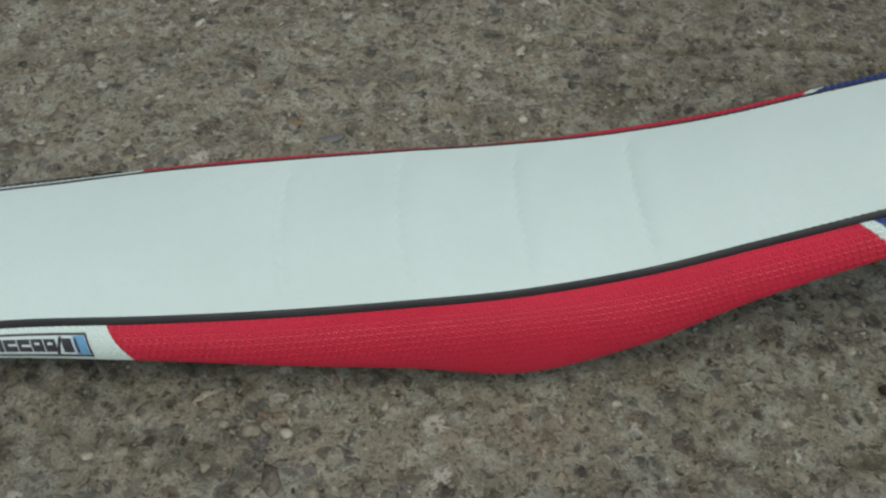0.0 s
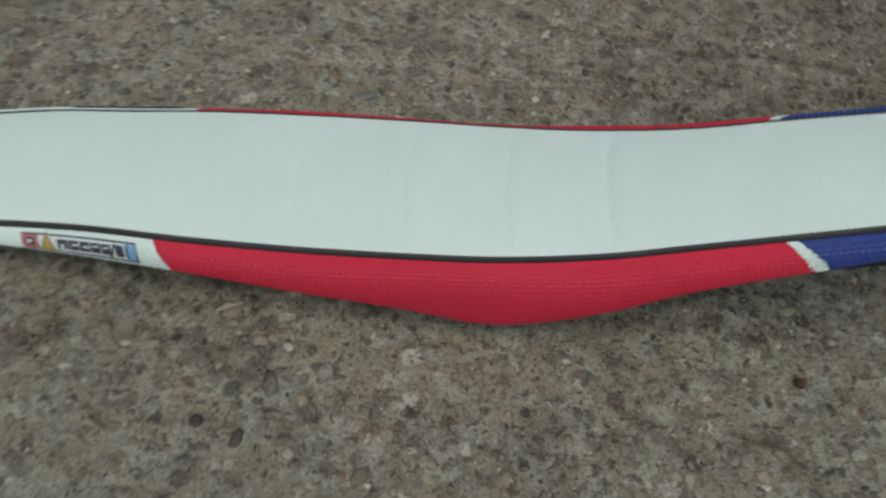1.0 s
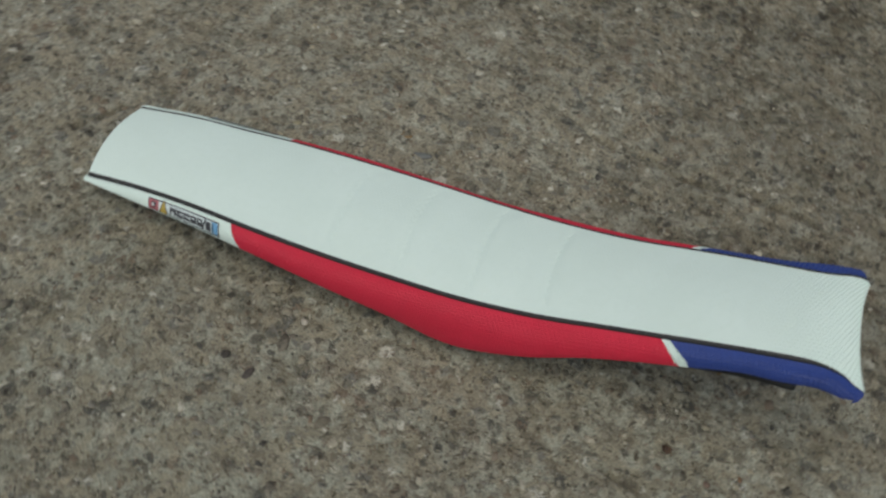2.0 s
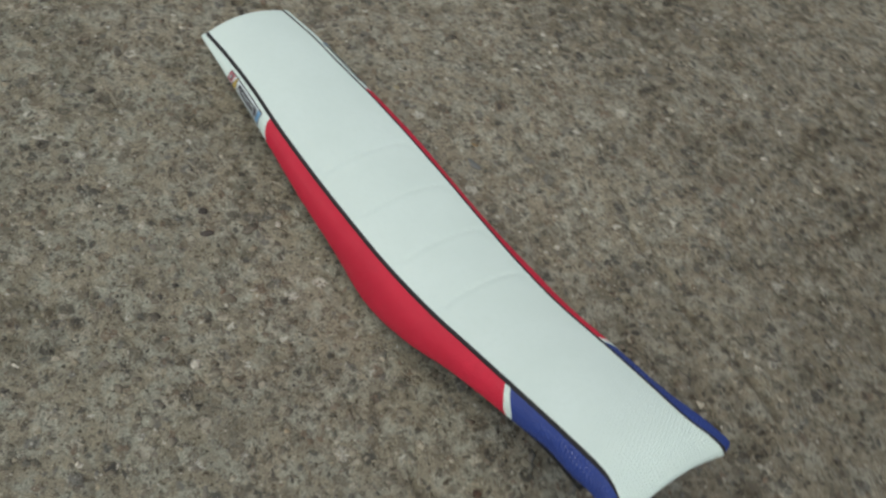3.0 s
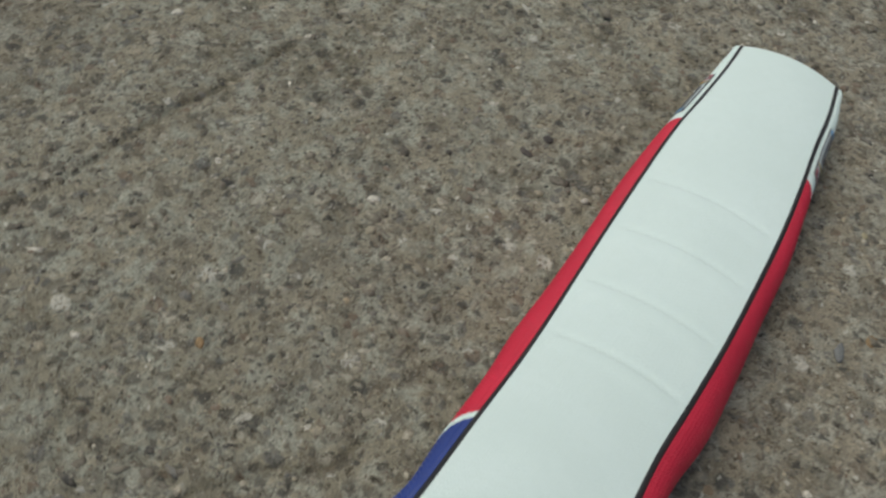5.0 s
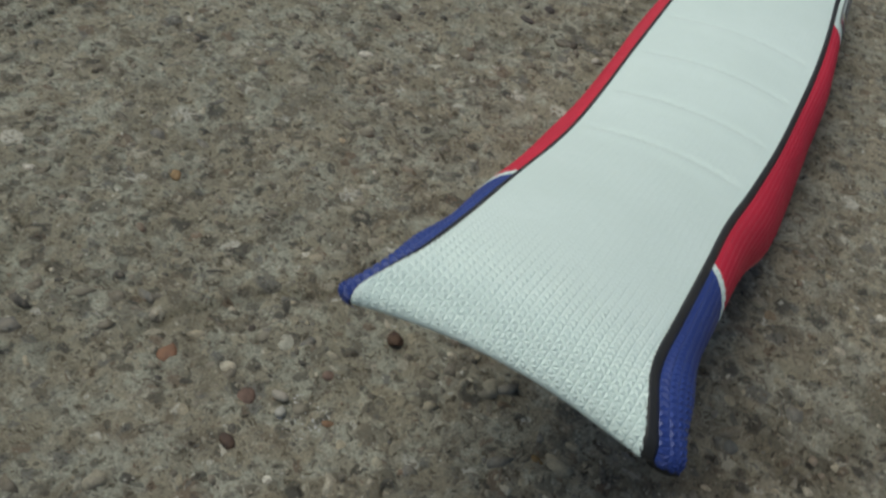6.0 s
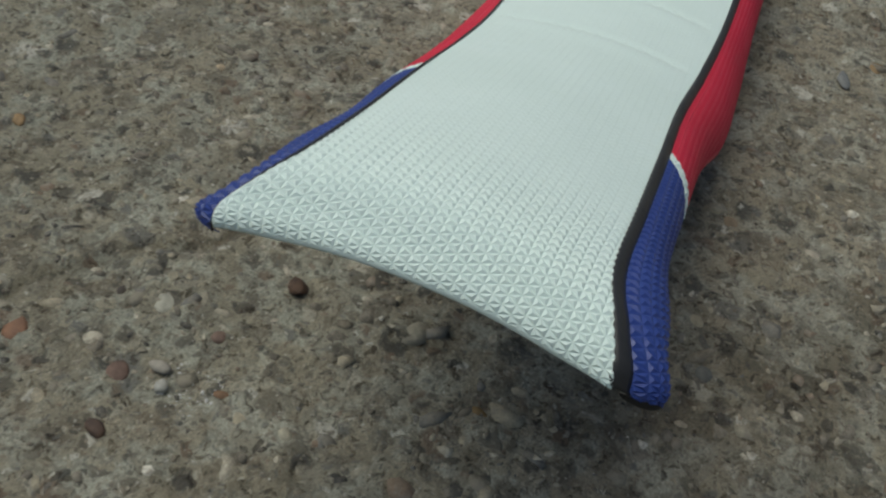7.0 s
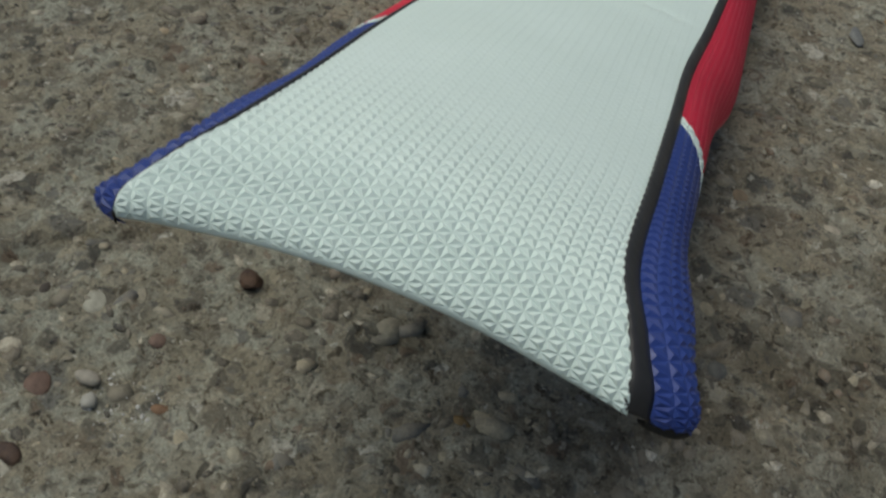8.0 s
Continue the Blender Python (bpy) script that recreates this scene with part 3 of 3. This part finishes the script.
def build_sides():
    for side in (-1, 1):
        fn = lambda a, q, side=side: side_point(a, q, side)

        def to_q(a, w, side=side):
            p, h = side_frame(a, side)
            return w / (np.linalg.norm(h - p, axis=-1) - band_down(a, side))

        cut1 = lambda q: arc_at(0.003 if side < 0 else 0.0045) + 0.010 * np.clip(q, 0, 1.2) - 0.0012 * np.sin(np.pi * np.clip(q, 0, 1))
        cut2 = lambda q: arc_at(0.4225 if side < 0 else 0.4240) + 0.029 * np.clip(q, 0, 1.2)
        cut3 = lambda q: cut2(q) + 0.0075
        start, end = (lambda q: 0 * q), (lambda q: 0 * q + LENGTH)
        for name, mat, left, right, label in (
            ("tail_side_panel", WHITE, start, cut1, "white vinyl side panel"),
            ("side_panel", RED, cut1, cut2, "red embossed vinyl side panel"),
            ("stripe", WHITE, cut2, cut3, "narrow white stripe"),
            ("nose_side_panel", BLUE, cut3, end, "royal blue embossed vinyl side panel"),
        ):
            qs = np.linspace(0, 1.4, 5)
            a0, a1 = float(left(qs).min()), float(right(qs).max())
            v, f = embossed(fn, a0, a1, (0.0, 0.075), to_q, 0, 0.93, 0.80, 0.0008, side < 0, lambda q, l=left, r=right: (l(q), r(q)))
            # the smooth hem, rolled under
            q = np.linspace(0.925, 1.4, 11)
            n = max(2, int((right(q) - left(q)).max() / 0.004))
            u = np.linspace(0, 1, n + 1)[:, None]
            ha = left(q) + (right(q) - left(q)) * u
            hq = 0.925 + (q - 0.925) * (1 - 0.75 * fade(ha, LENGTH - 0.04, LENGTH - 0.008))
            hem = fn(ha, hq).reshape(-1, 3)
            k = (np.arange(n)[:, None] * 11 + np.arange(10)).ravel()
            fh = np.concatenate([np.stack([k, k + 1, k + 12], 1), np.stack([k, k + 12, k + 11], 1)])
            if side > 0:
                fh = fh[:, ::-1]
            raw(name, np.vstack([v, hem]), np.vstack([f, fh + len(v)]), mat, seat, label)
        arcs = np.linspace(0, LENGTH, 900)
        wob = [band_ring(a, side) for a in arcs]
        loft("piping", wob if side > 0 else [r[::-1] for r in wob], BLACK, seat, "black vinyl seam band")
        # the closed ends of the flank: a rounded tip at the nose, a rounded corner at the tail
        for at_a, way, mat, name in ((LENGTH, (0.0010, 0.0, -0.0026) if side > 0 else (0.0008, 0.0, -0.0004), PLASTIC if side > 0 else BLUE, "nose_tip"), (0.0, (-0.004, 0.0, -0.001), WHITE, "tail_corner")):
            edge = side_point(np.full(14, at_a), np.linspace(0, 1.08 if side > 0 or at_a == 0 else 0.88, 14), side)
            inner = side_point(np.full(14, at_a), np.linspace(0, 1.08 if side > 0 or at_a == 0 else 0.88, 14), side) - np.array([0, side * 0.003, 0.0])
            ring = np.vstack([edge, inner[::-1]])
            mid = ring.mean(0)
            rings = [mid + (ring - mid) * math.cos(t) * 0.999 + np.array(way) * math.sin(t) for t in np.linspace(0, math.pi / 2 - 0.05, 8)]
            loft(name, rings, mat, seat, closed=True)


def build_base():
    """The moulded pan under the foam, on which the seat lies."""
    rings = []
    for a in np.linspace(0.006, LENGTH - 0.05, 70):
        s = station(np.array([a]))[0]
        w, zt = s[4] - 0.007, s[5] - 0.002
        zb = max(0.0, s[5] - 0.019)
        if 0.10 < s[3] < 0.30:
            zb = max(0.0, zb - 0.004)
        ring = []
        for k in range(20):
            g = 2 * math.pi * k / 20
            cx, cz = math.cos(g), math.sin(g)
            cx, cz = math.copysign(abs(cx) ** 0.6, cx), math.copysign(abs(cz) ** 0.6, cz)
            ring.append((s[3], s[6] + w * cx * (0.82 + 0.18 * (cz + 1) / 2), (zt + zb) / 2 + (zt - zb) / 2 * cz))
        rings.append(np.array(ring))
    loft("seat_base", rings, PLASTIC, seat, "black moulded plastic seat pan", closed=True)


def decal(name, mat, corners, side, parent, lift, label=""):
    """A printed patch on the flank. corners: (metres from tail, q) four times."""
    n, m = 24, 6
    verts = []
    (a0, q0), (a1, q1), (a2, q2), (a3, q3) = corners
    for i in range(n + 1):
        for j in range(m + 1):
            s, t = i / n, j / m
            a = (a0 * (1 - s) + a1 * s) * (1 - t) + (a3 * (1 - s) + a2 * s) * t
            q = (q0 * (1 - s) + q1 * s) * (1 - t) + (q3 * (1 - s) + q2 * s) * t
            aa, qq = np.array([a]), np.array([q])
            fn = lambda u, w: side_point(u, w, side)
            nn = normals(fn, aa, qq)[0] * (-1 if side < 0 else 1)
            verts.append(fn(aa, qq)[0] + nn * (lift + 0.0006))
    faces = [(i * (m + 1) + j, (i + 1) * (m + 1) + j, (i + 1) * (m + 1) + j + 1, i * (m + 1) + j + 1) for i in range(n) for j in range(m)]
    return raw(name, verts, faces, mat, parent, label, True)


def build_logo(side):
    z0, z1, up, low = arc_at(-0.089), arc_at(-0.008), 0.20, 0.86

    def box(u0, u1, v0, v1, slant=0.012):
        f = lambda u, v: (z0 + (z1 - z0) * ((u if side < 0 else 1 - u) + slant * (v - 0.5)), up + (low - up) * v)
        return f(u0, v0), f(u1, v0), f(u1, v1), f(u0, v1)

    plate = decal("logo_patch", INK_BLACK, box(0, 1, 0, 1), side, seat, 0.0004, "small logo patch with coloured blocks, outlined black")
    decal("patch_ground", INK_WHITE, box(0.012, 0.988, 0.10, 0.90), side, plate, 0.0006)
    decal("red_block", INK_RED, box(0.012, 0.15, 0.10, 0.90), side, plate, 0.0008)
    decal("block", INK_BLACK, box(0.05, 0.115, 0.26, 0.72), side, plate, 0.0010)
    decal("block", INK_WHITE, box(0.06, 0.09, 0.38, 0.60), side, plate, 0.0012)
    tri = lambda k: (box(0.225 - 0.065 * k, 0.225 + 0.065 * k, 0.5, 0.98), -0.12 + 0.4 * (1 - k))
    for mat, k, lift in ((INK_BLACK, 1.0, 0.0010), (INK_YELLOW, 0.74, 0.0012)):
        b, peak = tri(k)
        base_v = 0.97 - 0.25 * (1 - k)
        bottom = box(0.225 - 0.068 * k, 0.225 + 0.068 * k, 0, base_v)
        tip = box(0.222, 0.228, peak, base_v)
        decal("triangle", mat, (tip[0], tip[1], bottom[2], bottom[3]), side, plate, lift)
    x = 0.315
    for width, cut in ((0.092, (0.30, 0.62, 0.50, 0.78)), (0.090, (0.35, 1.0, 0.42, 0.52)), (0.088, (0.30, 1.0, 0.46, 0.56)), (0.082, (0.28, 0.70, 0.38, 0.48)), (0.082, (0.30, 0.72, 0.38, 0.48))):
        decal("dark_bar", INK_BLACK, box(x, x + width, 0.24, 0.78), side, plate, 0.0008)
        decal("pale_cut", INK_WHITE, box(x + width * cut[0], x + width * cut[1], cut[2], cut[3]), side, plate, 0.0010)
        x += width + 0.007
    decal("slash", INK_BLACK, box(x, x + 0.022, 0.14, 0.9, -0.05), side, plate, 0.0008)
    decal("dark_bar", INK_BLACK, box(x + 0.034, x + 0.105, 0.22, 0.80), side, plate, 0.0008)
    decal("blue_block", INK_BLUE, box(x + 0.118, 0.985, 0.12, 0.88), side, plate, 0.0008)
    decal("dark_bar", INK_BLACK, box(x + 0.125, x + 0.142, 0.22, 0.80), side, plate, 0.0010)


build_top()
build_lips()
build_sides()
build_base()
build_logo(-1)
build_logo(1)


# ---- loose stones on the concrete ----
def loose_stone(x, y, size, colour, dark, label, seed, turn=0.0, name="stone", flush=0.0, chop=(0.62, 0.85)):
    rng = np.random.default_rng(seed)
    v, f = ico(2)
    lump = rng.standard_normal((9, 3))
    for d in lump:
        d = d / np.linalg.norm(d)
        v = v - d * np.maximum(v @ d - rng.uniform(*chop), 0)[:, None] * 0.85
    v = v * np.array(size) / 2
    c, s = math.cos(math.radians(turn)), math.sin(math.radians(turn))
    v = v @ np.array([[c, s, 0], [-s, c, 0], [0, 0, 1]])
    z = float(ground_height(np.array([x]), np.array([y]))[0])
    v = v + (0, 0, (-v[:, 2].max() + flush) if flush else (-v[:, 2].min() - 0.0012))
    ob = raw(name, v, f, loose_stone_material(name, colour, dark), smooth=chop[0] > 0.5)
    ob.location = (x, y, z)
    return tagged(ob, label, "stone", "pebbles and stones in the concrete")


loose_stone(0.468, -0.085, (0.0135, 0.0115, 0.0105), (0.115, 0.07, 0.045), (0.05, 0.032, 0.022), "dark brown angular pebble lying loose on concrete", 1, 30, "pebble", 0.0, (0.42, 0.68))
loose_stone(0.539, -0.118, (0.0115, 0.0075, 0.006), (0.36, 0.33, 0.27), (0.25, 0.23, 0.19), "pale grey oval pebble on concrete", 2, 80, "pebble")
loose_stone(0.548, -0.112, (0.0085, 0.0065, 0.006), (0.40, 0.39, 0.34), (0.30, 0.29, 0.25), "small pale grey pebble on concrete", 3, 10, "pebble")
loose_stone(0.578, -0.125, (0.012, 0.008, 0.006), (0.10, 0.065, 0.045), (0.05, 0.035, 0.03), "dark brown chip of stone on concrete", 4, 60, "stone_chip")
loose_stone(0.546, -0.188, (0.016, 0.014, 0.005), (0.23, 0.125, 0.075), (0.15, 0.085, 0.055), "reddish brown flat pebble set in concrete", 5, 20, "pebble", 0.002)
loose_stone(0.101, -0.099, (0.009, 0.008, 0.006), (0.52, 0.48, 0.40), (0.33, 0.30, 0.25), "cream pebble half set in concrete", 6, 0, "pebble")
loose_stone(0.049, -0.165, (0.012, 0.015, 0.004), (0.07, 0.06, 0.05), (0.045, 0.04, 0.036), "dark brown flat stone set in concrete", 7, 0, "pebble", 0.0012)
loose_stone(0.078, -0.174, (0.010, 0.020, 0.004), (0.09, 0.078, 0.066), (0.06, 0.05, 0.045), "dark grey long stone set in concrete", 8, -20, "pebble", 0.0012)

# larger stones laid bare in the surface: place, length, width, colour, what it is, turn
SET_STONES = (
    (0.504, -0.137, 0.017, 0.012, (0.36, 0.35, 0.28), "pale cream", 30),
    (0.495, -0.123, 0.013, 0.007, (0.11, 0.115, 0.12), "slate grey", 75),
    (0.505, -0.161, 0.010, 0.007, (0.075, 0.062, 0.05), "dark brown", 10),
    (0.424, -0.279, 0.015, 0.008, (0.30, 0.20, 0.10), "orange brown", 60),
    (0.323, -0.211, 0.011, 0.008, (0.42, 0.34, 0.22), "cream", 20),
    (0.355, -0.172, 0.014, 0.006, (0.40, 0.37, 0.29), "pale", 120),
    (0.547, -0.052, 0.010, 0.007, (0.38, 0.35, 0.26), "cream", 40),
    (0.548, -0.134, 0.014, 0.011, (0.16, 0.105, 0.08), "brown", 25),
    (0.540, -0.086, 0.011, 0.006, (0.20, 0.12, 0.07), "orange brown", 95),
    (0.512, -0.104, 0.009, 0.008, (0.19, 0.13, 0.10), "dull red", 5),
    (0.499, 0.020, 0.011, 0.007, (0.20, 0.135, 0.06), "ochre", 80),
    (0.426, 0.111, 0.014, 0.012, (0.13, 0.13, 0.115), "grey", 0),
    (0.396, 0.100, 0.011, 0.009, (0.33, 0.29, 0.20), "tan", 50),
    (0.463, 0.107, 0.009, 0.006, (0.36, 0.31, 0.22), "tan", 100),
    (0.309, 0.104, 0.014, 0.010, (0.26, 0.20, 0.13), "tan", 30),
    (0.316, 0.152, 0.016, 0.008, (0.40, 0.36, 0.28), "pale", 70),
    (0.094, 0.173, 0.021, 0.012, (0.25, 0.17, 0.085), "orange brown", 10),
    (0.124, 0.153, 0.026, 0.010, (0.19, 0.195, 0.185), "blue grey", 15),
    (0.241, 0.227, 0.013, 0.010, (0.38, 0.36, 0.27), "pale", 140),
    (0.167, 0.321, 0.012, 0.007, (0.50, 0.47, 0.38), "white", 0),
    (-0.021, 0.135, 0.013, 0.009, (0.36, 0.32, 0.20), "yellowish", 20),
    (-0.087, 0.154, 0.010, 0.009, (0.45, 0.41, 0.31), "cream", 0),
)
for n, (x, y, long, wide, colour, tint, turn) in enumerate(SET_STONES):
    dark = tuple(c * 0.62 for c in colour)
    loose_stone(x, y, (long, wide, 0.004), colour, dark, tint + " stone worn flush with the concrete", 40 + n, turn, "set_stone", 0.0011)

CRUMB = loose_stone_material("white_crumbs", (0.62, 0.61, 0.57), (0.40, 0.39, 0.36))
scatter("crumbs", 90, (0.532, -0.112, 0.556, -0.088), 0.0003, 0.0012, 0.8, 21, CRUMB, "white crumbs of crushed stone on concrete")
